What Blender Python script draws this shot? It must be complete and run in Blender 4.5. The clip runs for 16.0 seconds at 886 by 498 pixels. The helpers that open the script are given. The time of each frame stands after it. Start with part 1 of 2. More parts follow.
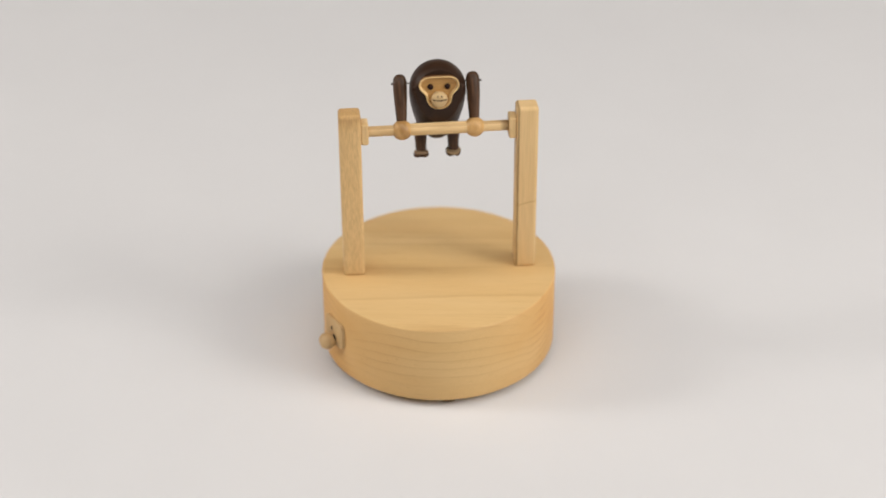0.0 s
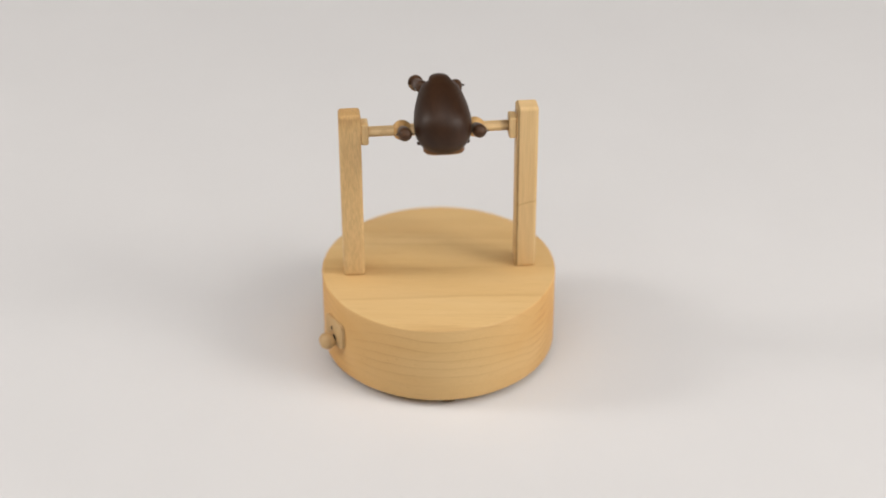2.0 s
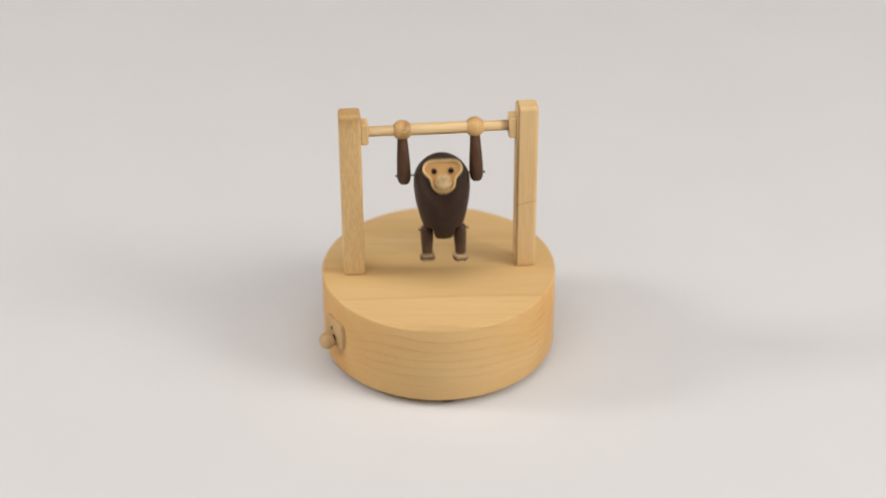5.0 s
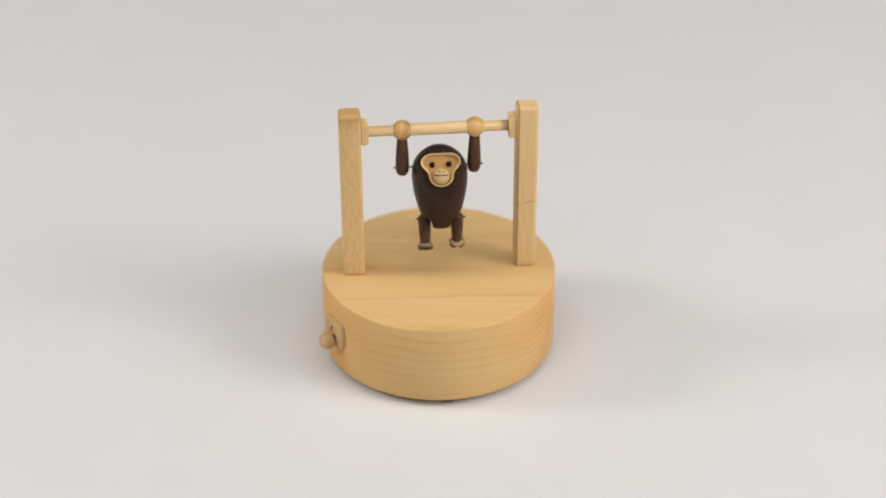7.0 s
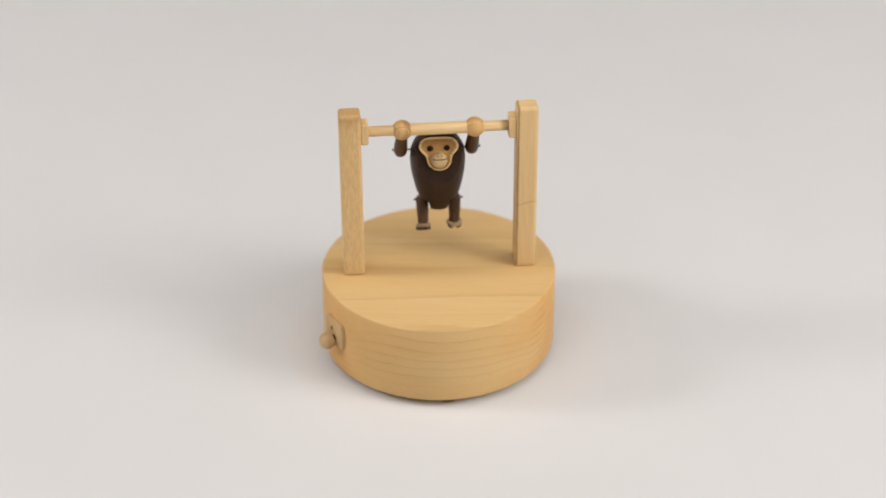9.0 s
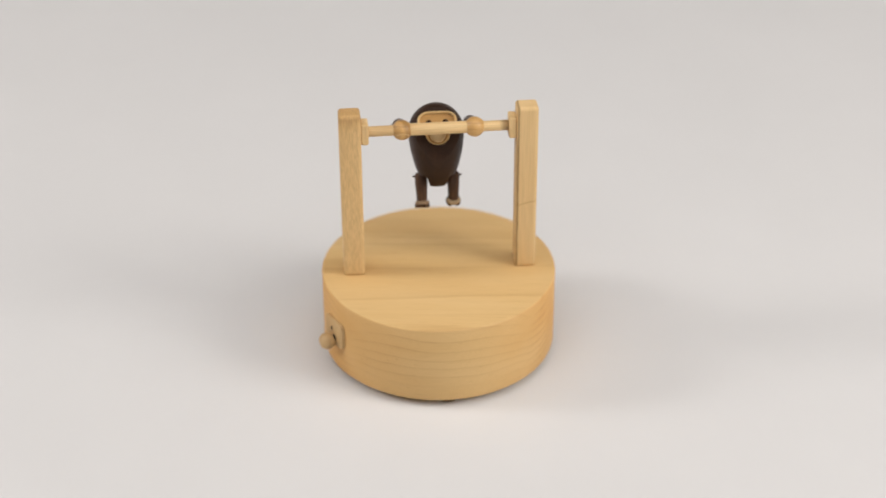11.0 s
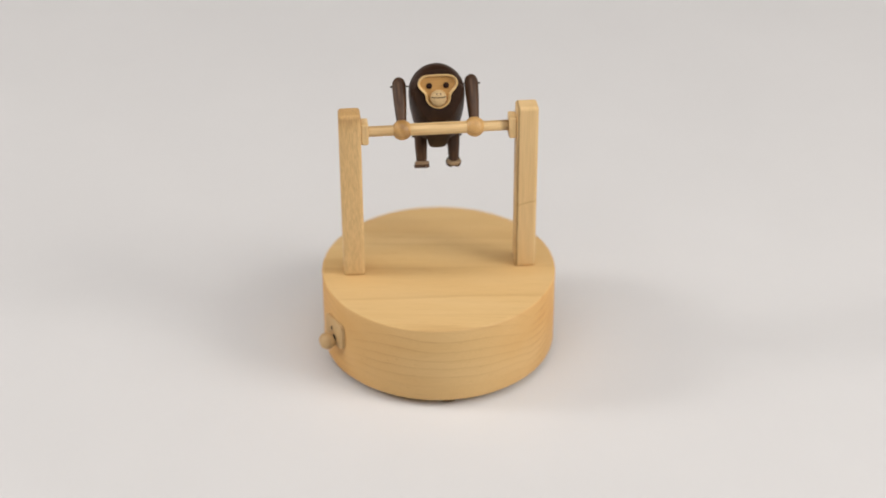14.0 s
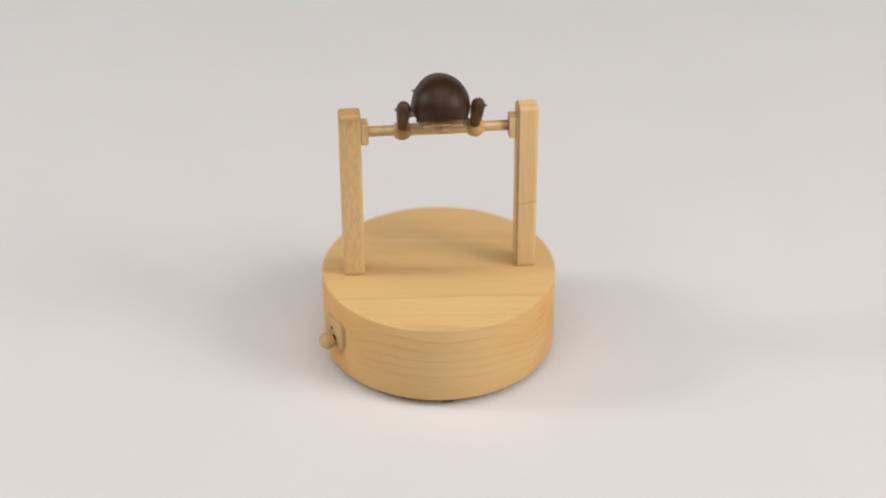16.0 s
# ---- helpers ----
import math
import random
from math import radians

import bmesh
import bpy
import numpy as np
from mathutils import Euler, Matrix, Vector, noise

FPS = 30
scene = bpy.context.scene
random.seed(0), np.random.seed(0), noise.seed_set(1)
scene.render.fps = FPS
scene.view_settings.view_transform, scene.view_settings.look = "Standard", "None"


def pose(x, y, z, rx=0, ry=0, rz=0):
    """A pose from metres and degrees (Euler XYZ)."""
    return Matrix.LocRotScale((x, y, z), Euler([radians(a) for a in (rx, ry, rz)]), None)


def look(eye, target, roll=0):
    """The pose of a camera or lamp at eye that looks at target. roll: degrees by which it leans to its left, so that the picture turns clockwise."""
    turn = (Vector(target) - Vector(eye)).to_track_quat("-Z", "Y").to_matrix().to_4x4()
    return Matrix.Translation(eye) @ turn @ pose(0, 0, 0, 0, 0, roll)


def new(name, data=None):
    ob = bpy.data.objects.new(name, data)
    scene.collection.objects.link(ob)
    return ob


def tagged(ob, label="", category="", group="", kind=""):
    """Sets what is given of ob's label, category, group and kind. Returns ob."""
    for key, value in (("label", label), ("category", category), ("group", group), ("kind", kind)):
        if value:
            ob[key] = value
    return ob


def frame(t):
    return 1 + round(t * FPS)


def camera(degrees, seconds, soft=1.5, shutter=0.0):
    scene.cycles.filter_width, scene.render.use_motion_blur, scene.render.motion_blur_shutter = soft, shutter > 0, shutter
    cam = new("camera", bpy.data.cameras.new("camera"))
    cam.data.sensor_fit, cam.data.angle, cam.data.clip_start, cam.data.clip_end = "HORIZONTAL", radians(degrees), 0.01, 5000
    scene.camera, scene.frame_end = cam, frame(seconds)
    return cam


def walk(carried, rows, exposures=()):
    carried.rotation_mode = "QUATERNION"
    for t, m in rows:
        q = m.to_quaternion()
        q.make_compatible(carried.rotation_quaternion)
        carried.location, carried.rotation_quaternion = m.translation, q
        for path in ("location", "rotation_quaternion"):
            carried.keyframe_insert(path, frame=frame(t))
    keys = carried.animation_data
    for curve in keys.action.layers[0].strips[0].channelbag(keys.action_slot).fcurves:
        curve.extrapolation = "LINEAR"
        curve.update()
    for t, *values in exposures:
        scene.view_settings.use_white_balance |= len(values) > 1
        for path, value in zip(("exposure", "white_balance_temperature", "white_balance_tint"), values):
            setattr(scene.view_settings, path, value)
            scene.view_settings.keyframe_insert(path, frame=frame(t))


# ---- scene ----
DEG = 26.57
cam = camera(DEG, 16.0, soft=1.8, shutter=0.5)
EYE, AIM = (0.00216, -0.7616, 0.5284), (0.00216, 0.0, 0.0530)
walk(cam, [(0.0, look(EYE, AIM, -0.245)), (16.0, look(EYE, AIM, -0.245))], exposures=[(0.0, 0.0), (16.0, 0.0)])
cam.data.dof.use_dof = True
cam.data.dof.focus_distance = 0.862
cam.data.dof.aperture_fstop = 3.4

# ---- light: two softboxes beside the table, an added overhead fill and the grey room round it ----
world = bpy.data.worlds.new("studio_world")
scene.world = world
world.use_nodes = True
world.node_tree.nodes["Background"].inputs[0].default_value = (0.9, 0.95, 1.0, 1)
world.node_tree.nodes["Background"].inputs[1].default_value = 0.05


def softbox(name, eye, aim, w, h, power, colour):
    data = bpy.data.lights.new(name, "AREA")
    data.shape, data.size, data.size_y, data.energy, data.color = "RECTANGLE", w, h, power, colour
    lamp = new(name, data)
    lamp.matrix_world = look(eye, aim)
    return lamp


softbox("softbox_light", (1.50, -0.58, 0.98), (0, 0, 0.05), 0.78, 0.78, 20.3, (1.0, 0.955, 0.905))
softbox("softbox_light", (-1.66, 0.0, 0.90), (0, 0, 0.05), 0.42, 0.42, 13.3, (1.0, 0.955, 0.91))
# unseen fill lamp, added to lift the base's front and soften shadows
softbox("overhead_fill", (0.0, -0.70, 1.95), (0, 0.22, 0.0), 2.7, 2.2, 35.5, (1.0, 0.963, 0.938))


# ---- materials ----
def nodes_of(name, rough=0.5, spec=0.5):
    mat = bpy.data.materials.new(name)
    mat.use_nodes = True
    nt = mat.node_tree
    bsdf = nt.nodes["Principled BSDF"]
    bsdf.inputs["Roughness"].default_value = rough
    bsdf.inputs["Specular IOR Level"].default_value = spec
    return mat, nt, bsdf


def ramp(nt, source, stops):
    r = nt.nodes.new("ShaderNodeValToRGB")
    el = r.color_ramp.elements
    while len(el) < len(stops):
        el.new(0.5)
    for e, (at, c) in zip(el, stops):
        e.position, e.color = at, (*c, 1)
    nt.links.new(source, r.inputs[0])
    return r.outputs[0]


def mix(nt, mode, fac, a, b):
    m = nt.nodes.new("ShaderNodeMix")
    m.data_type, m.blend_type = "RGBA", mode
    if isinstance(fac, float):
        m.inputs[0].default_value = fac
    else:
        nt.links.new(fac, m.inputs[0])
    nt.links.new(a, m.inputs[6])
    nt.links.new(b, m.inputs[7])
    return m.outputs[2]


def mapped(nt, scale, spin=(0, 0, 0), shift=(0, 0, 0)):
    tc = nt.nodes.new("ShaderNodeTexCoord")
    mp = nt.nodes.new("ShaderNodeMapping")
    mp.inputs["Scale"].default_value = scale
    mp.inputs["Rotation"].default_value = [radians(a) for a in spin]
    mp.inputs["Location"].default_value = shift
    nt.links.new(tc.outputs["Object"], mp.inputs[0])
    return mp.outputs[0]


def tex_noise(nt, vec, scale, detail=4.0, rough=0.55, distort=0.0):
    n = nt.nodes.new("ShaderNodeTexNoise")
    n.inputs["Scale"].default_value, n.inputs["Detail"].default_value = scale, detail
    n.inputs["Roughness"].default_value, n.inputs["Distortion"].default_value = rough, distort
    nt.links.new(vec, n.inputs["Vector"])
    return n.outputs["Fac"]


def bump(nt, bsdf, height, strength, dist):
    b = nt.nodes.new("ShaderNodeBump")
    b.inputs["Strength"].default_value, b.inputs["Distance"].default_value = strength, dist
    nt.links.new(height, b.inputs["Height"])
    nt.links.new(b.outputs[0], bsdf.inputs["Normal"])


def wood(name, pale, mid, dark, along="X", rough=0.45, spec=0.4, ring=90.0, contrast=0.5, shift=(0, 0, 0), fleck=0.25, fibre_scale=2600.0, stretch=0.25, relief=0.12, warm=0.35, broad_scale=60.0):
    """Solid wood with its fibres along one axis: wandering growth rings, fine fibres, flecks."""
    mat, nt, bsdf = nodes_of(name, rough, spec)
    thin = {"X": (0.1, 1, 1), "Y": (1, 0.1, 1), "Z": (1, 1, 0.1)}[along]
    vec = mapped(nt, thin, (0, 0, 4) if along == "X" else (0, 0, 0), shift)
    wave = nt.nodes.new("ShaderNodeTexWave")
    wave.wave_type, wave.bands_direction = "BANDS", {"X": "DIAGONAL", "Y": "X", "Z": "Y"}[along]
    wave.inputs["Scale"].default_value, wave.inputs["Distortion"].default_value = ring, 5.0
    wave.inputs["Detail"].default_value, wave.inputs["Detail Scale"].default_value = 2.5, 0.7
    nt.links.new(vec, wave.inputs["Vector"])
    broad = tex_noise(nt, vec, broad_scale, 3.0)
    base = ramp(nt, broad, [(0.25, pale), (0.55, mid), (0.85, tuple(0.45 * a + 0.55 * b for a, b in zip(mid, dark)))])
    lines = ramp(nt, wave.outputs["Fac"], [(0.0, (1, 1, 1)), (0.7, (1, 1, 1)), (0.97, tuple(1 - contrast * (1 - d / m) for d, m in zip(dark, mid)))])
    fibre = tex_noise(nt, mapped(nt, tuple(s * (stretch if s < 1 else 1) for s in thin), shift=shift), fibre_scale, 2.0)
    fine = ramp(nt, fibre, [(0.3, (1 - fleck, 1 - fleck * 1.05, 1 - fleck * 1.15)), (0.62, (1, 1, 1))])
    # the rings fade in and out, and the tone drifts warmer in broad patches
    fade = nt.nodes.new("ShaderNodeMapRange")
    fade.inputs[1].default_value, fade.inputs[2].default_value, fade.inputs[3].default_value = 0.35, 0.68, 0.1
    nt.links.new(tex_noise(nt, vec, 38.0, 2.0), fade.inputs[0])
    drift = ramp(nt, tex_noise(nt, mapped(nt, (1, 1, 1), shift=(0.7, 0.2, 0.4)), 22.0, 2.0), [(0.36, (1, 1, 1)), (0.66, (1.0, 0.92, 0.80))])
    ringed = mix(nt, "MULTIPLY", fade.outputs[0], mix(nt, "MULTIPLY", warm, base, drift), lines)
    colour = mix(nt, "MULTIPLY", 0.85, ringed, fine)
    nt.links.new(colour, bsdf.inputs["Base Color"])
    r = nt.nodes.new("ShaderNodeMapRange")
    r.inputs[3].default_value, r.inputs[4].default_value = rough - 0.07, rough + 0.1
    nt.links.new(broad, r.inputs[0])
    nt.links.new(r.outputs[0], bsdf.inputs["Roughness"])
    bump(nt, bsdf, fibre, relief, 0.0004)
    return mat


def flat_sawn(name, pale, mid, dark, rough=0.55, spec=0.22, gap=0.0040, contrast=0.2, spin=0.0):
    """Flat-sawn board, fibres along x: growth layers lie almost level, so a cut face shows lines and the top wide arches; end grain is warmer."""
    mat, nt, bsdf = nodes_of(name, rough, spec)
    lk = nt.links.new

    def calc(op, a, b=0.0, c=0.0):
        m = nt.nodes.new("ShaderNodeMath")
        m.operation = op
        for sock, v in zip(m.inputs, (a, b, c)):
            if isinstance(v, float):
                sock.default_value = v
            else:
                lk(v, sock)
        return m.outputs[0]

    tc = nt.nodes.new("ShaderNodeTexCoord")
    xyz = nt.nodes.new("ShaderNodeSeparateXYZ")
    lk(tc.outputs["Object"], xyz.inputs[0])
    spun = nt.nodes.new("ShaderNodeVectorRotate")
    spun.rotation_type = "Z_AXIS"
    spun.inputs["Angle"].default_value = radians(spin)
    lk(tc.outputs["Object"], spun.inputs["Vector"])

    def grain(scale, shift=(0, 0, 0)):
        out = mapped(nt, scale, shift=shift)
        lk(spun.outputs[0], out.node.inputs[0])
        return out

    along = grain((0.07, 1, 0.5), (0.31, 0.12, 0.05))
    swell = tex_noise(nt, along, 26.0, 2.0, 0.4)
    ripple = tex_noise(nt, grain((0.1, 1, 1)), 260.0, 2.0)
    level = calc("MULTIPLY_ADD", swell, 0.040, xyz.outputs[2])
    level = calc("MULTIPLY_ADD", ripple, 0.0012, level)
    level = calc("MULTIPLY_ADD", xyz.outputs[1], 0.05, level)
    saw = calc("FRACT", calc("DIVIDE", level, gap))
    tint = tuple(1 - contrast * (1 - d / m) for d, m in zip(dark, mid))
    soft = tuple(1 - 0.35 * (1 - v) for v in tint)
    lines = ramp(nt, saw, [(0.0, (1, 1, 1)), (0.45, (1, 1, 1)), (0.80, soft), (0.93, tint), (1.0, (1, 1, 1))])
    broad = tex_noise(nt, grain((0.2, 1, 1), (0.3, 0.02, 0.05)), 34.0, 3.0)
    base = ramp(nt, broad, [(0.28, pale), (0.60, mid), (0.9, tuple(0.7 * a + 0.3 * b for a, b in zip(mid, dark)))])
    fade = nt.nodes.new("ShaderNodeMapRange")
    fade.inputs[1].default_value, fade.inputs[2].default_value, fade.inputs[3].default_value = 0.40, 0.66, 0.08
    lk(tex_noise(nt, along, 48.0, 2.0), fade.inputs[0])
    ringed = mix(nt, "MULTIPLY", fade.outputs[0], base, lines)
    # end grain, where the surface faces along the fibres
    nor = nt.nodes.new("ShaderNodeSeparateXYZ")
    lk(tc.outputs["Normal"], nor.inputs[0])
    end = calc("POWER", calc("ABSOLUTE", nor.outputs[0]), 1.7)
    patch = ramp(nt, tex_noise(nt, mapped(nt, (1, 1, 1), shift=(0.7, 0.2, 0.4)), 30.0, 2.0), [(0.34, (1.0, 0.90, 0.78)), (0.66, (1.0, 0.82, 0.60))])
    warm = mix(nt, "MULTIPLY", end, ringed, patch)
    fibre = tex_noise(nt, grain((0.03, 1, 1)), 2600.0, 2.0)
    fine = ramp(nt, fibre, [(0.3, (0.94, 0.93, 0.92)), (0.62, (1, 1, 1))])
    pores = ramp(nt, tex_noise(nt, grain((0.08, 1, 1), (0.2, 0.1, 0.3)), 900.0, 1.0), [(0.22, (0.90, 0.87, 0.83)), (0.33, (1, 1, 1))])
    lk(mix(nt, "MULTIPLY", 0.7, mix(nt, "MULTIPLY", 0.85, warm, fine), pores), bsdf.inputs["Base Color"])
    r = nt.nodes.new("ShaderNodeMapRange")
    r.inputs[3].default_value, r.inputs[4].default_value = rough - 0.07, rough + 0.1
    lk(broad, r.inputs[0])
    lk(r.outputs[0], bsdf.inputs["Roughness"])
    bump(nt, bsdf, fibre, 0.1, 0.0004)
    return mat


def streak_or_shade(mat, slope, lo, hi, depth, wander, scale=300.0):
    """A darker streak across a wood, its own or painted-in shade: where slope . place, wandering a little, lies between
    lo and hi.
    """
    nt = mat.node_tree
    bsdf = nt.nodes["Principled BSDF"]
    old = bsdf.inputs["Base Color"].links[0].from_socket
    tc = nt.nodes.new("ShaderNodeTexCoord")
    dot = nt.nodes.new("ShaderNodeVectorMath")
    dot.operation = "DOT_PRODUCT"
    dot.inputs[1].default_value = slope
    nt.links.new(tc.outputs["Object"], dot.inputs[0])
    wob = nt.nodes.new("ShaderNodeMath")
    wob.operation = "MULTIPLY_ADD"
    nt.links.new(tex_noise(nt, tc.outputs["Object"], scale, 3.0), wob.inputs[0])
    wob.inputs[1].default_value = wander
    nt.links.new(dot.outputs["Value"], wob.inputs[2])
    span = hi - lo
    norm = nt.nodes.new("ShaderNodeMapRange")
    norm.inputs[1].default_value, norm.inputs[2].default_value = lo - span, hi + span
    nt.links.new(wob.outputs[0], norm.inputs[0])
    d = 1 - depth
    band = ramp(nt, norm.outputs[0], [(0.27, (1, 1, 1)), (0.40, (d, d * 0.93, d * 0.84)), (0.62, (d, d * 0.93, d * 0.84)), (0.74, (1, 1, 1))])
    nt.links.new(mix(nt, "MULTIPLY", 1.0, old, band), bsdf.inputs["Base Color"])


def plain(name, c, rough=0.5, metal=0.0, scale=900.0, vary=0.25, relief=0.1):
    mat, nt, bsdf = nodes_of(name, rough)
    bsdf.inputs["Metallic"].default_value = metal
    n = tex_noise(nt, mapped(nt, (1, 1, 1)), scale)
    nt.links.new(ramp(nt, n, [(0.3, tuple(v * (1 - vary) for v in c)), (0.7, tuple(min(1, v * (1 + vary)) for v in c))]), bsdf.inputs["Base Color"])
    bump(nt, bsdf, n, relief, 0.0003)
    return mat


PALE, MID, DARK = (0.785, 0.555, 0.278), (0.730, 0.488, 0.225), (0.54, 0.30, 0.11)
maple = flat_sawn("maple_base", (0.690, 0.478, 0.226), (0.645, 0.421, 0.180), (0.41, 0.207, 0.070), gap=0.0048, contrast=0.44, spin=5.3)
maple_post = wood("maple_post", (0.76, 0.545, 0.280), (0.71, 0.487, 0.233), DARK, "Z", 0.5, 0.3, 60.0, 0.08, (0.1, 0, 0.4), 0.24, 1700.0, 1.4)
maple_post_b = wood("maple_post_figured", (0.77, 0.56, 0.295), (0.70, 0.482, 0.233), (0.45, 0.25, 0.10), "Z", 0.5, 0.3, 45.0, 0.16, (0.5, 0.3, 0.1), 0.14)
# darker towards the left post's top
streak_or_shade(maple_post, (0, 0, 1), 0.0808, 0.0960, 0.20, 0.0008)
# darker line along the right post's inner front edge
streak_or_shade(maple_post_b, (1, 0, 0), -0.0042, -0.0034, 0.45, 0.0008, 120.0)
streak_or_shade(maple_post_b, (-0.28, 0, 1), 0.0362, 0.0368, 0.20, 0.0018, 160.0)
maple_bar = wood("maple_bar", (0.80, 0.59, 0.32), (0.75, 0.53, 0.265), DARK, "X", 0.42, 0.4, 80.0, 0.3)
bush_wood = wood("bushing_wood", (0.80, 0.59, 0.32), (0.75, 0.53, 0.265), DARK, "Z", 0.5, 0.3, 80.0, 0.3)
# the right post's shadow on the bar, painted as a dark ring
streak_or_shade(maple_bar, (1, 0, 0), 0.0300, 0.0350, 0.42, 0.0012, 400.0)
# the bar's own dark grain streak
streak_or_shade(maple_bar, (0, -0.17, 0.98), 0.0015, 0.0026, 0.22, 0.0008, 260.0)
ball_wood = wood("ball_wood", (0.70, 0.455, 0.19), (0.62, 0.375, 0.14), (0.42, 0.22, 0.07), "Z", 0.36, 0.5, 110.0, 0.5)
paw_wood = wood("paw_wood", (0.70, 0.455, 0.19), (0.62, 0.375, 0.14), (0.42, 0.22, 0.07), "Z", 0.36, 0.5, 110.0, 0.5)
streak_or_shade(paw_wood, (0.93, -0.1, 0.35), -0.0075, -0.0037, 0.35, 0.0016, 400.0)
walnut = wood("walnut_body", (0.057, 0.0258, 0.0120), (0.035, 0.0153, 0.0071), (0.014, 0.0058, 0.0027), "Z", 0.42, 0.24, 130.0, 0.2, fleck=0.4, relief=0.22)
walnut_limb = wood("walnut_limb", (0.125, 0.062, 0.030), (0.072, 0.034, 0.0160), (0.026, 0.012, 0.006), "Z", 0.42, 0.28, 190.0, 0.5, fleck=0.5, relief=0.2, broad_scale=330.0)
face_wood = wood("face_wood", (0.57, 0.328, 0.112), (0.50, 0.272, 0.082), (0.30, 0.145, 0.04), "X", 0.45, 0.4, 110.0, 0.4)
rim_wood = wood("rim_wood", (0.78, 0.56, 0.275), (0.73, 0.50, 0.225), (0.60, 0.37, 0.14), "X", 0.45, 0.4, 110.0, 0.3)
edge_wood = wood("face_edge_wood", (0.24, 0.115, 0.042), (0.17, 0.078, 0.028), (0.08, 0.035, 0.013), "X", 0.5, 0.3, 110.0, 0.4)
muzzle_wood = wood("muzzle_wood", (0.61, 0.45, 0.245), (0.55, 0.385, 0.19), (0.52, 0.35, 0.17), "X", 0.45, 0.4, 130.0, 0.35)
sole_wood = wood("sole_wood", (0.54, 0.40, 0.24), (0.45, 0.32, 0.18), (0.24, 0.16, 0.08), "X", 0.5, 0.4, 150.0, 0.4)
sole_dark = wood("sole_wood_dark", (0.34, 0.23, 0.135), (0.26, 0.17, 0.095), (0.15, 0.09, 0.05), "X", 0.5, 0.4, 150.0, 0.4)
black = plain("eye_hole", (0.020, 0.007, 0.004), 0.6)
black.node_tree.nodes["Principled BSDF"].inputs["Specular IOR Level"].default_value = 0.15
burnt = plain("burnt_groove", (0.026, 0.012, 0.006), 0.8)
steel = plain("dark_steel", (0.10, 0.085, 0.075), 0.4, 0.9)
rubber = plain("dark_rubber", (0.14, 0.09, 0.055), 0.8)
paper = plain("white_paper", (0.655, 0.648, 0.648), 0.85, 0.0, 14.0, 0.012, 0.02)
plaster = plain("grey_plaster", (0.27, 0.268, 0.265), 0.9, 0.0, 8.0, 0.04)


# ---- builders ----
def part(name, bm, mat, parent, label="", smooth=40):
    me = bpy.data.meshes.new(name)
    bmesh.ops.recalc_face_normals(bm, faces=bm.faces)
    for f in bm.faces:
        f.smooth = True
    for e in bm.edges:
        if len(e.link_faces) == 2 and e.calc_face_angle(0) > radians(smooth):
            e.smooth = False
    bm.to_mesh(me)
    bm.free()
    me.materials.append(mat)
    ob = new(name, me)
    ob.parent = parent
    if label:
        tagged(ob, label)
    return ob


def lathe(profile, n=48, axis="Z"):
    """A closed turned solid; profile: (radius, height) from one end to the other."""
    bm = bmesh.new()
    rings = []
    for r, z in profile:
        if r < 1e-7:
            rings.append([bm.verts.new((0, 0, z))])
        else:
            rings.append([bm.verts.new((r * math.cos(2 * math.pi * i / n), r * math.sin(2 * math.pi * i / n), z)) for i in range(n)])
    for a, b in zip(rings, rings[1:]):
        for i in range(n):
            j = (i + 1) % n
            if len(a) == 1 and len(b) > 1:
                bm.faces.new((a[0], b[i], b[j]))
            elif len(b) == 1 and len(a) > 1:
                bm.faces.new((a[i], a[j], b[0]))
            elif len(a) > 1:
                bm.faces.new((a[i], a[j], b[j], b[i]))
    for ring in (rings[0], rings[-1]):
        if len(ring) > 1:
            bm.faces.new(ring)
    if axis == "X":
        bmesh.ops.rotate(bm, verts=bm.verts, matrix=Matrix.Rotation(radians(90), 3, "Y"))
    if axis == "Y":
        bmesh.ops.rotate(bm, verts=bm.verts, matrix=Matrix.Rotation(radians(90), 3, "X"))
    return bm


def disc_profile(r, z0, z1, soft, under=0.0):
    """A disc's profile with eased edges; under: the lower edge's own radius."""
    ease = under or soft
    low = [(r - ease + ease * math.sin(a), z0 + ease * (1 - math.cos(a))) for a in (0, math.pi / 6, math.pi / 3, math.pi / 2)]
    high = [(r - soft + soft * math.cos(a), z1 - soft * (1 - math.sin(a))) for a in (0, math.pi / 6, math.pi / 3, math.pi / 2)]
    return low + high


def block(w, d, h, soft, centre=(0, 0, 0), segments=3):
    bm = bmesh.new()
    bmesh.ops.create_cube(bm, size=1)
    bmesh.ops.scale(bm, verts=bm.verts, vec=(w, d, h))
    bmesh.ops.bevel(bm, geom=list(bm.edges), offset=soft, segments=segments, profile=0.5, affect="EDGES")
    bmesh.ops.translate(bm, verts=bm.verts, vec=centre)
    return bm


def ball(r, squash=1.0, centre=(0, 0, 0), u=32, v=20):
    bm = bmesh.new()
    bmesh.ops.create_uvsphere(bm, u_segments=u, v_segments=v, radius=r)
    bmesh.ops.scale(bm, verts=bm.verts, vec=(1, 1, squash))
    bmesh.ops.translate(bm, verts=bm.verts, vec=centre)
    return bm


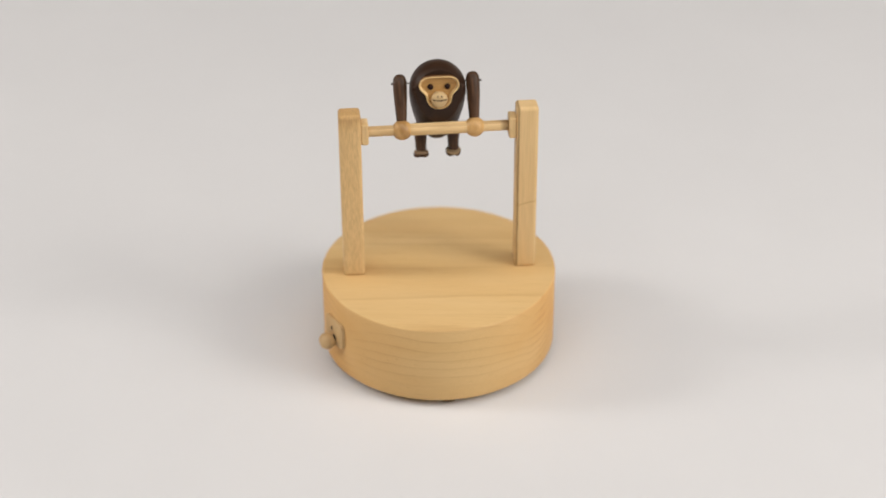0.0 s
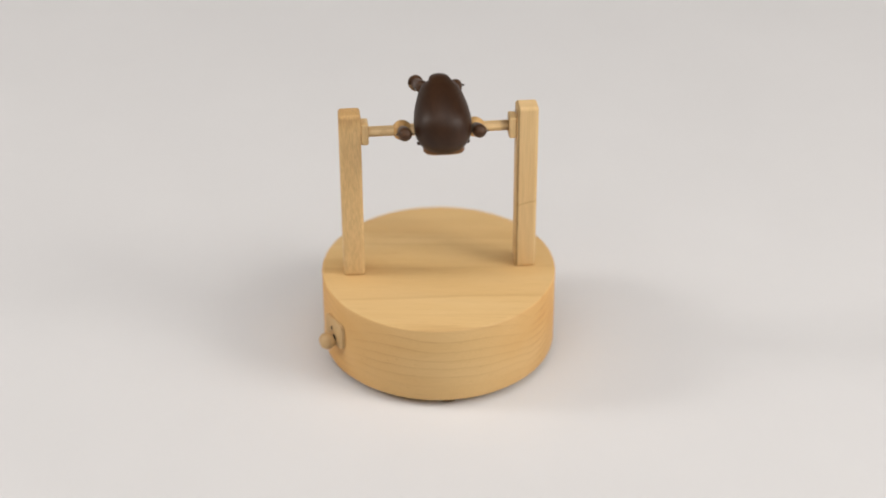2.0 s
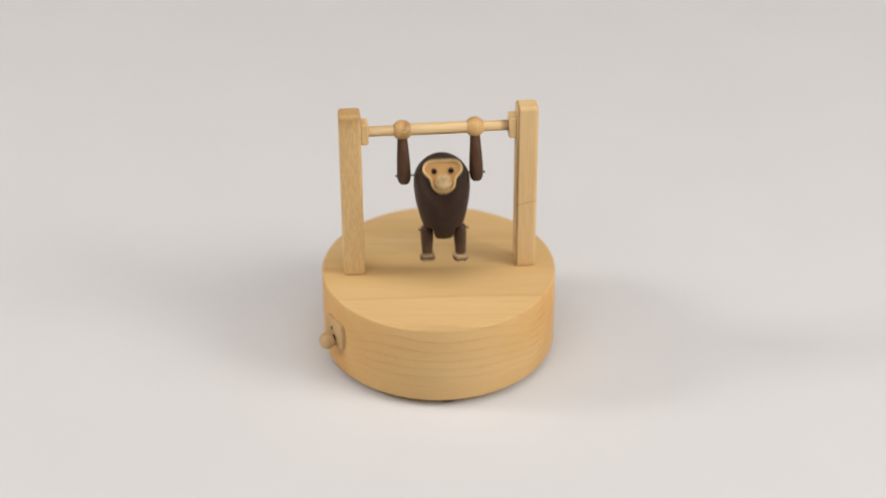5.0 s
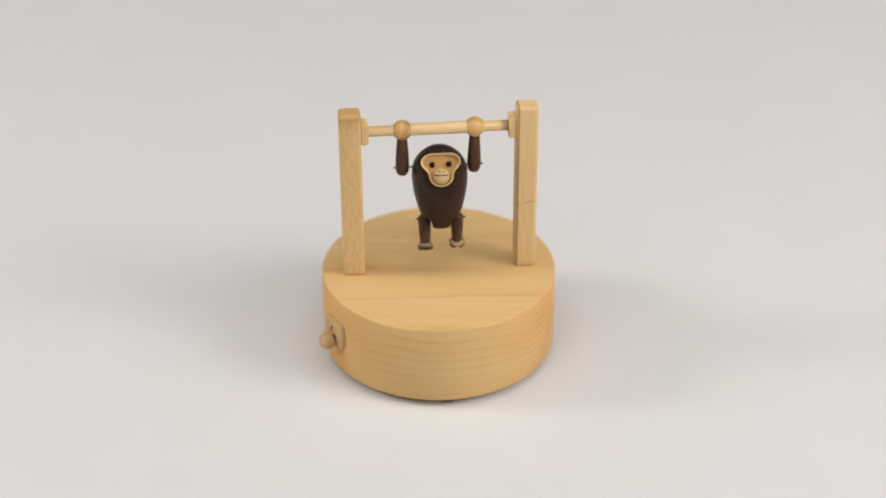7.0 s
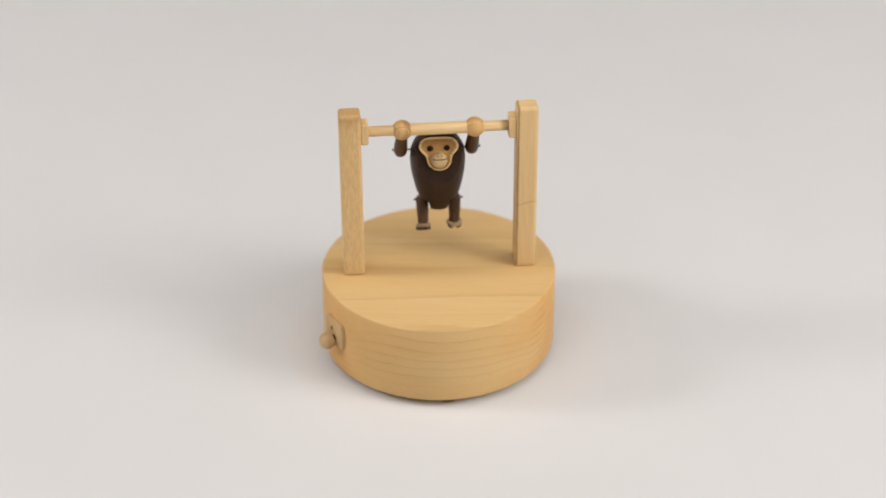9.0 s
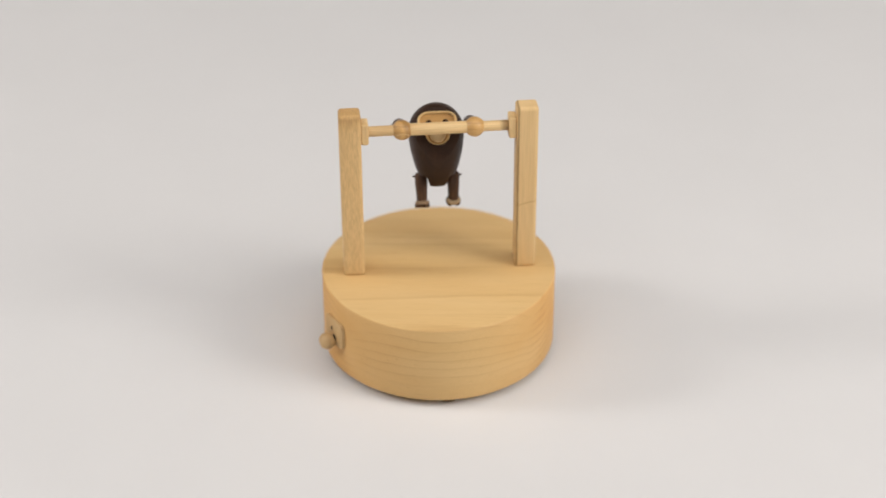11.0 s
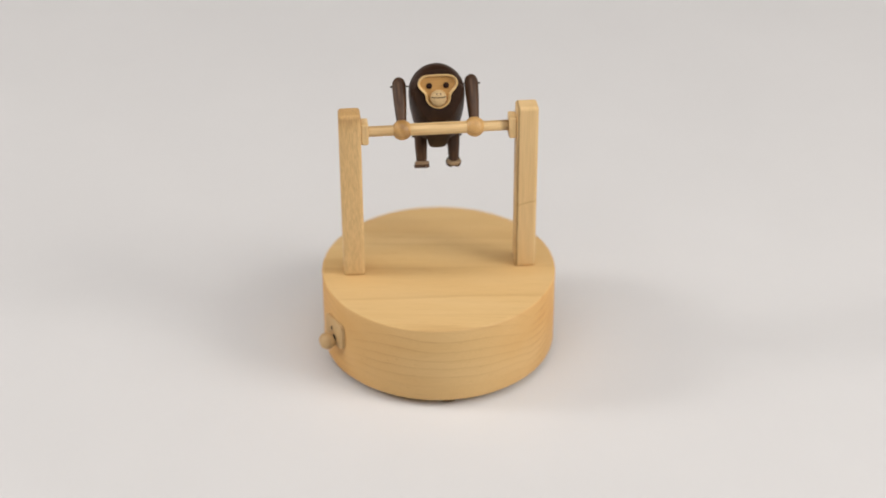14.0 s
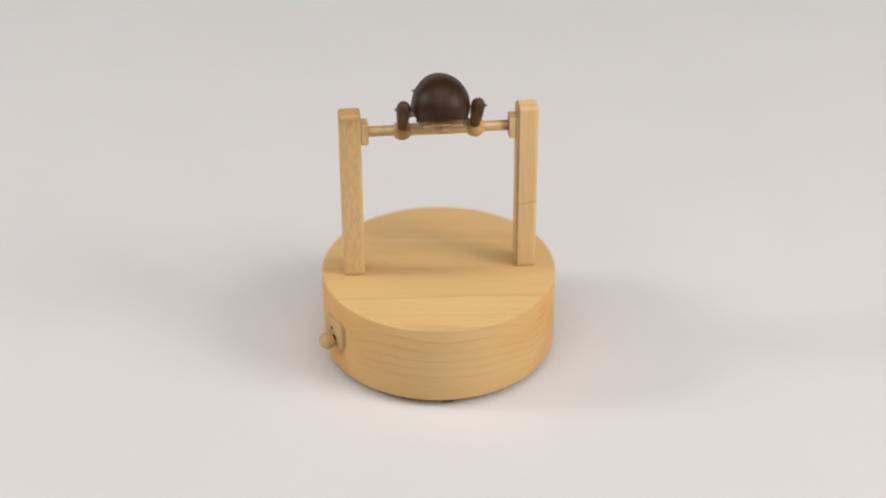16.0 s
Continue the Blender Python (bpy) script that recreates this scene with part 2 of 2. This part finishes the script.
def slab(outline, back, front, soft=0.0):
    """A plate of that outline in x and z, from y = back to y = front (front is nearer -y), its front edge eased."""
    bm = bmesh.new()
    rows = [(0.0, back), (0.0, front + soft)]
    if soft:
        rows += [(soft * 0.3, front + soft * 0.3), (soft, front)]
    loops = []
    for off, y in rows:
        cx = sum(q[0] for q in outline) / len(outline)
        cz = sum(q[1] for q in outline) / len(outline)
        loop = []
        for x, z in outline:
            d = math.hypot(x - cx, z - cz)
            k = 1 - off / d
            loop.append(bm.verts.new((cx + (x - cx) * k, y, cz + (z - cz) * k)))
        loops.append(loop)
    n = len(outline)
    for a, b in zip(loops, loops[1:]):
        for i in range(n):
            bm.faces.new((a[i], a[(i + 1) % n], b[(i + 1) % n], b[i]))
    bm.faces.new(loops[0])
    bm.faces.new(loops[-1])
    return bm


# ---- the studio ----
def sheet(name, mat, label, points, x0, x1, thick):
    """A long sheet swept across x along a line of (y, z)."""
    bm = bmesh.new()
    loops = []
    for x in (x0, x1):
        loops.append([bm.verts.new((x, y, z)) for y, z in points] + [bm.verts.new((x, y, z - thick)) for y, z in reversed(points)])
    n = len(loops[0])
    for i in range(n):
        bm.faces.new((loops[0][i], loops[0][(i + 1) % n], loops[1][(i + 1) % n], loops[1][i]))
    bm.faces.new(loops[0])
    bm.faces.new(loops[1])
    return tagged(part(name, bm, mat, None), label, "backdrop", kind="structure")


curve = [(-1.6, 0.0), (0.9, 0.0)] + [(0.9 + 0.5 * math.sin(a), 0.5 - 0.5 * math.cos(a)) for a in [radians(9 * i) for i in range(1, 11)]] + [(1.4, 2.2)]
sheet("backdrop", paper, "seamless white paper sweep, matte and unmarked", curve, -1.7, 1.7, 0.002)


# unseen room added round the sweep; its grey holds down the bounced light
def wall(name, w, d, h, at):
    ob = part(name, block(w, d, h, 0.002, segments=1), plaster, None)
    ob.matrix_world = Matrix.Translation(at)
    return tagged(ob, "unseen plain mid grey studio " + ("floor" if name == "floor" else "ceiling" if name == "ceiling" else "wall"), name.split("_")[0], kind="structure")


wall("floor", 5.0, 4.4, 0.1, (0, 0, -0.054))
wall("ceiling", 5.0, 4.4, 0.1, (0, 0, 2.65))
wall("wall_north", 5.0, 0.1, 2.6, (0, 2.25, 1.298))
wall("wall_south", 5.0, 0.1, 2.6, (0, -2.25, 1.298))
wall("wall_east", 0.1, 4.4, 2.6, (2.55, 0, 1.298))
wall("wall_west", 0.1, 4.4, 2.6, (-2.55, 0, 1.298))

# ---- the music box ----
TURN = 5.3
R, Z0, TOP = 0.0560, 0.0036, 0.0436
POST_X, POST_W, POST_D, POST_H = 0.0406, 0.0101, 0.0096, 0.0858
BAR_Z = 0.1185
ARM = 0.0212
SIDE = 0.0009


def music_box():
    box = new("music_box")
    box.matrix_world = pose(0, 0, 0, 0, 0, TURN)
    tagged(box, "round light maple music box with posts, standing on white paper", "music box")
    part("base", lathe(disc_profile(R, Z0, TOP, 0.0009, 0.0022), 160), maple, box, "thick round light maple base with fine grain", 30)
    for a in (-90.5, 29.5, 149.5):
        foot = part("foot", lathe(disc_profile(0.0055, 0.0, Z0 + 0.0002, 0.0005), 24), rubber, box, "small dark round foot")
        foot.location = (0.0461 * math.cos(radians(a)), 0.0461 * math.sin(radians(a)), 0)
    for sx, mat, say in ((-1, maple_post, "squared pale maple post"), (1, maple_post_b, "squared maple post with darker figured grain")):
        post = part("post", block(POST_W, POST_D, POST_H, 0.0014, (0, 0, POST_H / 2), 2), mat, box, say, 12)
        x = sx * POST_X if sx < 0 else POST_X + 0.0006
        post.location = (x, 0, TOP - 0.0002)
        bush = part("bushing", block(0.0036, 0.0076, 0.0108, 0.0009, segments=2), bush_wood, box, "square maple bearing plate", 15)
        bush.location = (x - sx * (POST_W / 2 + 0.0017), 0, BAR_Z)
    bar = part("crossbar", lathe([(0.00235, -0.0352), (0.00245, -0.0350), (0.00245, -0.0180), (0.00282, -0.0150), (0.00286, 0.0), (0.00282, 0.0150), (0.00245, 0.0180), (0.00245, 0.0352), (0.00235, 0.0354)], 32, "X"), maple_bar, box, "thin round maple dowel")
    bar.location = (0, 0, BAR_Z)
    # the switch on the side: a square plate, its slot and a peg with a round knob
    outline = []
    for cx, cz, start in ((0.0048, 0.0038, 0), (-0.0048, 0.0038, 90), (-0.0048, -0.0038, 180), (0.0048, -0.0038, 270)):
        outline += [(cx + 0.0032 * math.cos(radians(start + 18 * k)), cz + 0.0032 * math.sin(radians(start + 18 * k))) for k in range(6)]
    bm = slab(outline, 0.0015, -0.0015, 0.0005)
    bmesh.ops.rotate(bm, verts=bm.verts, matrix=Matrix.Rotation(radians(90), 3, "Z"))
    bmesh.ops.translate(bm, verts=bm.verts, vec=(0, -0.0010, 0.0008))
    plate = part("switch_plate", bm, plate_wood, box, "small square maple plate with rounded corners")
    a = radians(210.7 - TURN)
    plate.matrix_basis = Matrix.Translation((0.0557 * math.cos(a), 0.0557 * math.sin(a), 0.0242)) @ Matrix.Rotation(a, 4, "Z")
    part("slot", block(0.0006, 0.0011, 0.0022, 0.0002, (0.00145, -0.0030, 0.0018), 1), burnt, plate)
    part("peg", lathe([(0.0017, 0.0), (0.0014, 0.005)], 16, "X"), burnt, plate, "thin dark peg").location = (0.0010, -0.0006, -0.0024)
    knob = part("knob", lathe([(0, -0.0038), (0.0023, -0.0034), (0.0036, -0.0020), (0.0041, 0.0), (0.0038, 0.0018), (0.0028, 0.0031), (0.0011, 0.0035), (0, 0.0036)], 24, "X"), sole_knob, plate, "rounded turned maple knob")
    knob.location = (0.0047, -0.0018, -0.0039)
    return box, bar


plate_wood = wood("plate_wood", (0.62, 0.425, 0.21), (0.55, 0.36, 0.165), DARK, "Z", 0.5, 0.3, 140.0, 0.2)
sole_knob = wood("knob_wood", (0.58, 0.40, 0.20), (0.50, 0.32, 0.145), DARK, "Z", 0.45, 0.4, 140.0, 0.3)
box, bar = music_box()


# ---- the monkey ----
def smooth_outline(pts, n):
    """A closed even outline through a half outline of (half width, height), mirrored."""
    ring = [Vector((w, v)) for w, v in pts] + [Vector((-w, v)) for w, v in reversed(pts) if w > 1e-6]
    out, m = [], len(ring)
    for i in range(m):
        a, b, c, d = ring[i - 1], ring[i], ring[(i + 1) % m], ring[(i + 2) % m]
        for k in range(n):
            t = k / n
            out.append(0.5 * ((2 * b) + (c - a) * t + (2 * a - 5 * b + 4 * c - d) * t * t + (3 * b - a - 3 * c + d) * t ** 3))
    return [(q.x, q.y) for q in out]


FACE_TILT, FACE_AT = 21.0, Vector((0, -0.0088, 0.0012))
BODY = [(0, 0.0100), (0.0022, 0.0098), (0.0044, 0.0092), (0.0066, 0.0081), (0.0086, 0.0066), (0.0104, 0.0047), (0.0118, 0.0024), (0.0127, 0.0), (0.0130, -0.0024),
        (0.0131, -0.0050), (0.0129, -0.0080), (0.0125, -0.0115), (0.0118, -0.0150), (0.0108, -0.0190), (0.0102, -0.0212), (0.0089, -0.0243), (0.0088, -0.0246), (0.0077, -0.0268), (0.0063, -0.0287), (0.0054, -0.0297), (0.0047, -0.0300)]


def monkey():
    toy = new("toy_monkey")
    tagged(toy, "jointed dark walnut toy monkey hanging from the maple crossbar", "toy monkey")
    bm = lathe(BODY, 64)
    normal = Vector((0, -math.cos(radians(FACE_TILT)), math.sin(radians(FACE_TILT))))
    at = FACE_AT - normal * 0.0023
    cut = bmesh.ops.bisect_plane(bm, geom=list(bm.verts) + list(bm.edges) + list(bm.faces), plane_co=at, plane_no=normal, clear_outer=True)
    edges = [e for e in cut["geom_cut"] if isinstance(e, bmesh.types.BMEdge)]
    bmesh.ops.contextual_create(bm, geom=edges)
    # side notches that seat the legs
    for sx in (-1, 1):
        for v in bm.verts:
            lim = 0.0035 + 0.0017 * max(0.0, min(1.0, (v.co.z + 0.0302) / 0.0059)) ** 0.7
            if v.co.z < -0.0243 and v.co.x * sx > lim:
                v.co.x = sx * lim
    body = part("body", bm, walnut, toy, "egg-shaped dark walnut body with a flat cut face", 35)
    # thin paler disc that paints the lighter shade on the body's end
    part("end_shade", lathe(disc_profile(0.0030, -0.0303, -0.0297, 0.0001), 24), walnut_limb, body, "paler disc under the body, its lighter shade painted on")
    tilt = Matrix.Translation(FACE_AT) @ Matrix.Rotation(radians(-FACE_TILT), 4, "X")
    half = [(0, 7.45), (4.0, 7.4), (6.6, 6.9), (8.5, 5.5), (9.3, 3.5), (9.0, 1.8), (7.9, 0.3), (6.7, -0.9), (6.0, -2.2), (5.75, -3.6), (5.3, -5.2), (4.1, -6.7), (2.2, -7.9), (0, -8.3)]
    outer = smooth_outline([(w / 1000, v / 1000) for w, v in half], 3)

    def shrunk(amount):
        n, res = len(outer), []
        for i, (x, z) in enumerate(outer):
            tx, tz = outer[(i + 1) % n][0] - outer[i - 1][0], outer[(i + 1) % n][1] - outer[i - 1][1]
            ln = math.hypot(tx, tz)
            res.append((x + tz / ln * amount, z - tx / ln * amount))
        return res

    inner = shrunk(0.0012)
    if abs(inner[6][0]) > abs(outer[6][0]):
        inner = shrunk(-0.0012)
    mids = [tuple(0.5 * (p + q) for p, q in zip(a, b)) for a, b in zip(outer, inner)]
    face = part("face", slab(mids, 0.0030, 0.0019), face_wood, body, "recessed golden brown carved face")
    face.matrix_basis = tilt
    # raised rim round the face
    bm, n = bmesh.new(), len(outer)
    third = [tuple(0.8 * p + 0.2 * q for p, q in zip(a, b)) for a, b in zip(outer, inner)]
    loops = [[bm.verts.new((x, y, z)) for x, z in ring] for ring, y in ((outer, 0.0030), (outer, 0.0002), (third, -0.0001), (mids, 0.0000), (inner, 0.0020))]
    for a, b in zip(loops, loops[1:] + loops[:1]):
        for i in range(n):
            bm.faces.new((a[i], a[(i + 1) % n], b[(i + 1) % n], b[i]))
    rim = part("face_rim", bm, rim_wood, body, "pale raised rim round the face", 60)
    rim.matrix_basis = tilt
    rim.data.materials.append(edge_wood)
    for poly in list(rim.data.polygons)[:n]:
        poly.material_index = 1
    for sx in (-1, 1):
        # dark balls stand in for the eye holes; their colour supplies the shade
        eye = part("eye", ball(0.00138, 1.0, u=16, v=10), black, body, "dark ball in place of an eye hole")
        eye.matrix_basis = tilt @ Matrix.Translation((sx * 0.0039, 0.0016, 0.0022))
        ear = part("ear", ball(0.0014, 0.55, u=20, v=12), walnut, body, "small rounded walnut ear")
        ear.matrix_basis = tilt @ Matrix.Translation((sx * 0.0107, 0.0030, 0.0012)) @ Matrix.Rotation(radians(90), 4, "X")
    # muzzle: domed plug with a mouth groove and two nostrils
    dome = [(0.0035, 0.0), (0.0038, 0.0012), (0.0037, 0.0023), (0.0033, 0.0031), (0.0026, 0.0037), (0.0014, 0.0040), (0, 0.0041)]
    muz = part("muzzle", lathe([(0.0034, -0.0014)] + dome, 40, "Y"), muzzle_wood, body, "pale domed muzzle with a carved mouth")
    muz.matrix_basis = tilt @ Matrix.Translation((0, 0.0012, -0.0034))
    def dome_depth(r):
        for (r0, h0), (r1, h1) in zip(dome, dome[1:]):
            if h1 > 0.0012 and r1 <= r <= r0:
                return h1 + (h0 - h1) * (r - r1) / (r0 - r1)
        return 0.0012
    bm = bmesh.new()
    rings = []
    for i in range(19):
        x = -0.0035 + 0.0070 * i / 18
        z = 0.0003 + 24.0 * x * x
        y = -dome_depth(math.hypot(x, z))
        rings.append([bm.verts.new((x, y + 0.0002, z - 0.00024)), bm.verts.new((x, y - 0.00008, z - 0.00024)), bm.verts.new((x, y - 0.00008, z + 0.00020)), bm.verts.new((x, y + 0.0002, z + 0.00020))])
    for a, b in zip(rings, rings[1:]):
        for i in range(4):
            bm.faces.new((a[i], a[(i + 1) % 4], b[(i + 1) % 4], b[i]))
    bm.faces.new(rings[0])
    bm.faces.new(rings[-1])
    part("mouth", bm, burnt, body, "thin burnt mouth line").matrix_basis = muz.matrix_basis.copy()
    for sx in (-1, 1):
        part("nostril", ball(0.00042, 1.0, u=10, v=6), burnt, body).matrix_basis = muz.matrix_basis @ Matrix.Translation((sx * 0.0009, -0.0036, 0.0020))
    arms, legs = [], []
    for sx in (-1, 1):
        arm = part("arm", lathe([(0, 0.0043), (0.0014, 0.0041), (0.0023, 0.0034), (0.0029, 0.0022), (0.0032, 0.0006), (0.0032, -0.0020), (0.0031, -0.0050), (0.0029, -0.0090), (0.0026, -0.0130), (0.0023, -0.0175), (0.0022, -ARM)], 32), walnut_limb, toy, "tapered dark walnut arm")
        arm.location = (sx * 0.0168 + 0.0003 - SIDE, 0, 0)
        part("paw", lathe([(0.0047 * math.sin(a), -ARM + 0.0047 * math.cos(a)) for a in [math.pi * i / 20 for i in range(21)]], 40), paw_wood if sx < 0 else ball_wood, arm, "round golden wooden ball paw")
        if sx < 0:
            plug = part("dowel_end", lathe(disc_profile(0.0031, 0.0028, 0.0037, 0.0002), 24), rim_wood, arm, "pale flat end of a dowel")
            plug.matrix_basis = Matrix.Translation((0, 0, -ARM)) @ Matrix.Rotation(radians(-122), 4, "X")
        part("pin", lathe([(0.0006, -0.0040), (0.0006, -0.0036), (0.00035, -0.0035), (0.00035, 0.0060)] if sx < 0 else [(0.00035, -0.0060), (0.00035, 0.0035), (0.0006, 0.0036), (0.0006, 0.0040)], 12, "X"), steel, arm, "thin dark wire pin")
        arms.append(arm)
        leg = part("leg", lathe([(0, 0.0024), (0.0017, 0.0022), (0.0026, 0.0015), (0.0030, 0.0003), (0.0030, -0.0015), (0.0029, -0.0050), (0.0026, -0.0085), (0.0024, -0.0126)], 32), walnut_limb, toy, "short tapered walnut leg")
        leg.location = (sx * 0.0077, 0, -0.0263)
        sole = lathe(disc_profile(0.0036, -0.0146, -0.0128, 0.0004), 40)
        for v in sole.verts:
            if v.co.y < -0.0018 and abs(v.co.x) < 0.0013:
                v.co.y = -0.0021 - 0.35 * abs(v.co.x)
        part("foot", sole, walnut_limb, leg, "dark round foot disc notched at the toe")
        toe = lathe(disc_profile(0.0034, -0.0131, -0.0114, 0.0006), 40)
        bmesh.ops.bisect_plane(toe, geom=list(toe.verts) + list(toe.edges) + list(toe.faces), plane_co=(0, -0.0002, 0), plane_no=(0, 1, 0), clear_outer=True)
        bmesh.ops.contextual_create(toe, geom=[e for e in toe.edges if e.is_boundary])
        part("toe", toe, sole_wood if sx > 0 else sole_dark, leg, "pale wooden toe on the foot").location = (0, -0.0004, 0)
        if sx > 0:
            # this foot is glued on with its toe drooping
            droop = Matrix.Translation((0, 0, -0.0122)) @ Matrix.Rotation(radians(20), 4, "X") @ Matrix.Translation((0, 0, 0.0122))
            for piece in leg.children:
                piece.matrix_basis = droop @ piece.matrix_basis
        part("pin", lathe([(0.0005, -0.0036), (0.0005, 0.0036)], 10, "X"), steel, leg, "thin dark wire pin").location = (sx * 0.0004, 0, 0.0002)
        legs.append(leg)
    return toy, arms, legs


toy, arms, legs = monkey()


# ---- what moves ----
def curve_at(rows, t):
    """A smooth line through rows of (seconds, degrees)."""
    ts, vs = zip(*rows)
    i = max(0, min(len(ts) - 2, next((k for k in range(len(ts) - 1) if t < ts[k + 1]), len(ts) - 2)))
    def slope(k):
        if k == 0 or k == len(ts) - 1:
            a, b = (0, 1) if k == 0 else (k - 1, k)
            return (vs[b] - vs[a]) / (ts[b] - ts[a])
        l, r = (vs[k] - vs[k - 1]) / (ts[k] - ts[k - 1]), (vs[k + 1] - vs[k]) / (ts[k + 1] - ts[k])
        if l * r <= 0:
            return 0.0
        return 2 * l * r / (l + r)
    h = ts[i + 1] - ts[i]
    u = (t - ts[i]) / h
    return (vs[i] * (1 + 2 * u) * (1 - u) ** 2 + slope(i) * h * u * (1 - u) ** 2 + vs[i + 1] * u * u * (3 - 2 * u) + slope(i + 1) * h * u * u * (u - 1))


# arm: 0 straight up from the bar, 90 towards the front, 180 hanging
ARM_TURN = [(0, -28), (0.25, -20), (0.5, -9.5), (0.8, 9.8), (1.0, 21.5), (1.2, 34), (1.5, 49.5), (1.8, 60), (2.0, 67), (2.2, 73.5), (2.5, 83), (2.8, 98), (3.0, 107), (3.5, 124), (4.0, 139.5),
            (4.2, 145), (6.3, 178), (6.5, 181), (7, 187), (7.5, 195), (8, 202), (8.5, 208.5), (9, 216), (11.5, 256.5), (12, 266.5), (12.5, 277.5), (13, 287), (13.5, 298),
            (14, 312.5), (14.5, 327), (15, 345), (15.5, 366.5), (15.7, 379), (15.9, 389), (16, 395.5)]
# body: 0 upright and facing the front, 90 head forward, 180 upside down
BODY_TURN = [(0, 13), (0.25, 21), (0.5, 32), (0.8, 51), (1.0, 63.5), (1.2, 77), (1.5, 94), (1.8, 108), (2.0, 115), (2.2, 121), (2.5, 133), (2.8, 144), (3.0, 150), (3.3, 163), (3.6, 175), (3.8, 181), (4.0, 186),
             (4.03, 174), (4.06, 132), (4.1, 82), (4.15, 52), (4.2, 30)]
SWING_END = [(6.3, 17), (6.44, -16), (6.6, 8), (6.76, -12), (6.9, 0), (7.02, -11), (7.2, -3), (7.5, -6), (8, -5), (9, -5), (11.5, -10), (12.5, -6), (13.5, -4), (14, -2), (14.5, 9), (15.0, 28), (15.3, 43), (15.5, 52), (15.7, 63), (15.9, 74), (16, 79)]
SWINGS = [(4.2 + 0.14 * 1 + 0.15 * i, -5 + (-1) ** (i + 1) * 62 * math.exp(-i * 0.14)) for i in range(13)]
BODY_TURN = BODY_TURN + [row for row in SWINGS if row[0] < 6.25] + SWING_END
# legs: 0 hanging, positive feet to the rear
LEG_LEFT = [(0, -14), (0.5, -4), (1.0, 16), (1.5, 55), (1.8, 64), (2.0, 72), (2.2, 84), (2.5, 97), (2.8, 105), (3.0, 118), (3.3, 142), (3.5, 164), (3.8, 174), (4.0, 180), (4.05, 172), (4.1, 120), (4.2, 22), (4.35, -40), (4.5, 30), (4.65, -28), (4.8, 24), (4.95, -20), (5.1, 17), (5.25, -15), (5.4, 13),
            (5.55, -11), (5.7, 9), (5.85, -8), (6.0, 7), (6.15, -6), (6.3, -6), (6.45, -24), (6.6, -16), (6.75, -26), (6.9, -20), (7.1, -25), (14.5, -24), (15, -20), (15.5, -4), (16, 18)]
LEG_RIGHT = [(0, -6), (1.5, 2), (1.8, 12), (2.0, 22), (2.5, 44), (2.8, 55), (3.0, 61), (3.5, 80), (4.0, 94), (4.05, 90), (4.1, 70), (4.2, 20), (4.35, -60), (4.5, 40), (4.65, -44), (4.8, 30), (4.95, -34), (5.1, 22), (5.25, -27), (5.4, 16),
             (5.55, -24), (5.7, 10), (5.85, -20), (6.0, 4), (6.15, -18), (6.3, 20), (6.45, -14), (6.6, 30), (6.75, -8), (6.9, 8), (7.05, -8), (7.3, 0), (8, -3), (11.3, -6), (14.5, -8), (15, -6), (15.5, 0), (16, 2)]


SPLAY_LEFT = [(0, 0), (0.8, 3), (1.2, 4), (1.5, 5), (2.0, 8), (2.5, 4), (2.8, 4), (3.0, 3), (3.3, 1), (3.6, 0), (4.0, -2), (4.2, 0), (15.0, 0), (15.6, 6), (16, 12)]


def motions():
    frame_of = Matrix.Rotation(radians(TURN), 4, "Z")
    times = [i / 30 for i in range(0, 481)]
    body_rows, bar_rows, arm_rows, leg_rows = [], [], ([], []), ([], [])
    for t in times:
        a, b = radians(curve_at(ARM_TURN, t)), radians(curve_at(BODY_TURN, t))
        shoulder = Vector((SIDE, -ARM * math.sin(a), BAR_Z + ARM * math.cos(a)))
        body_rows.append((t, frame_of @ Matrix.Translation(shoulder) @ Matrix.Rotation(b, 4, "X")))
        bar_rows.append((t, Matrix.Translation((0, 0, BAR_Z)) @ Matrix.Rotation(a, 4, "X")))
        for arm, rows in zip(arms, arm_rows):
            rows.append((t, Matrix.Translation(arm.location) @ Matrix.Rotation(a - b, 4, "X")))
        for leg, rows, line in zip(legs, leg_rows, (LEG_LEFT, LEG_RIGHT)):
            rows.append((t, Matrix.Translation(leg.location) @ Matrix.Rotation(radians(curve_at(line, t)) - b, 4, "X") @ Matrix.Rotation(radians(curve_at(SPLAY_LEFT, t)) if leg is legs[0] else 0.0, 4, "Y")))
    walk(toy, body_rows)
    walk(bar, bar_rows)
    for ob, rows in zip(arms + legs, arm_rows + leg_rows):
        walk(ob, rows)


motions()
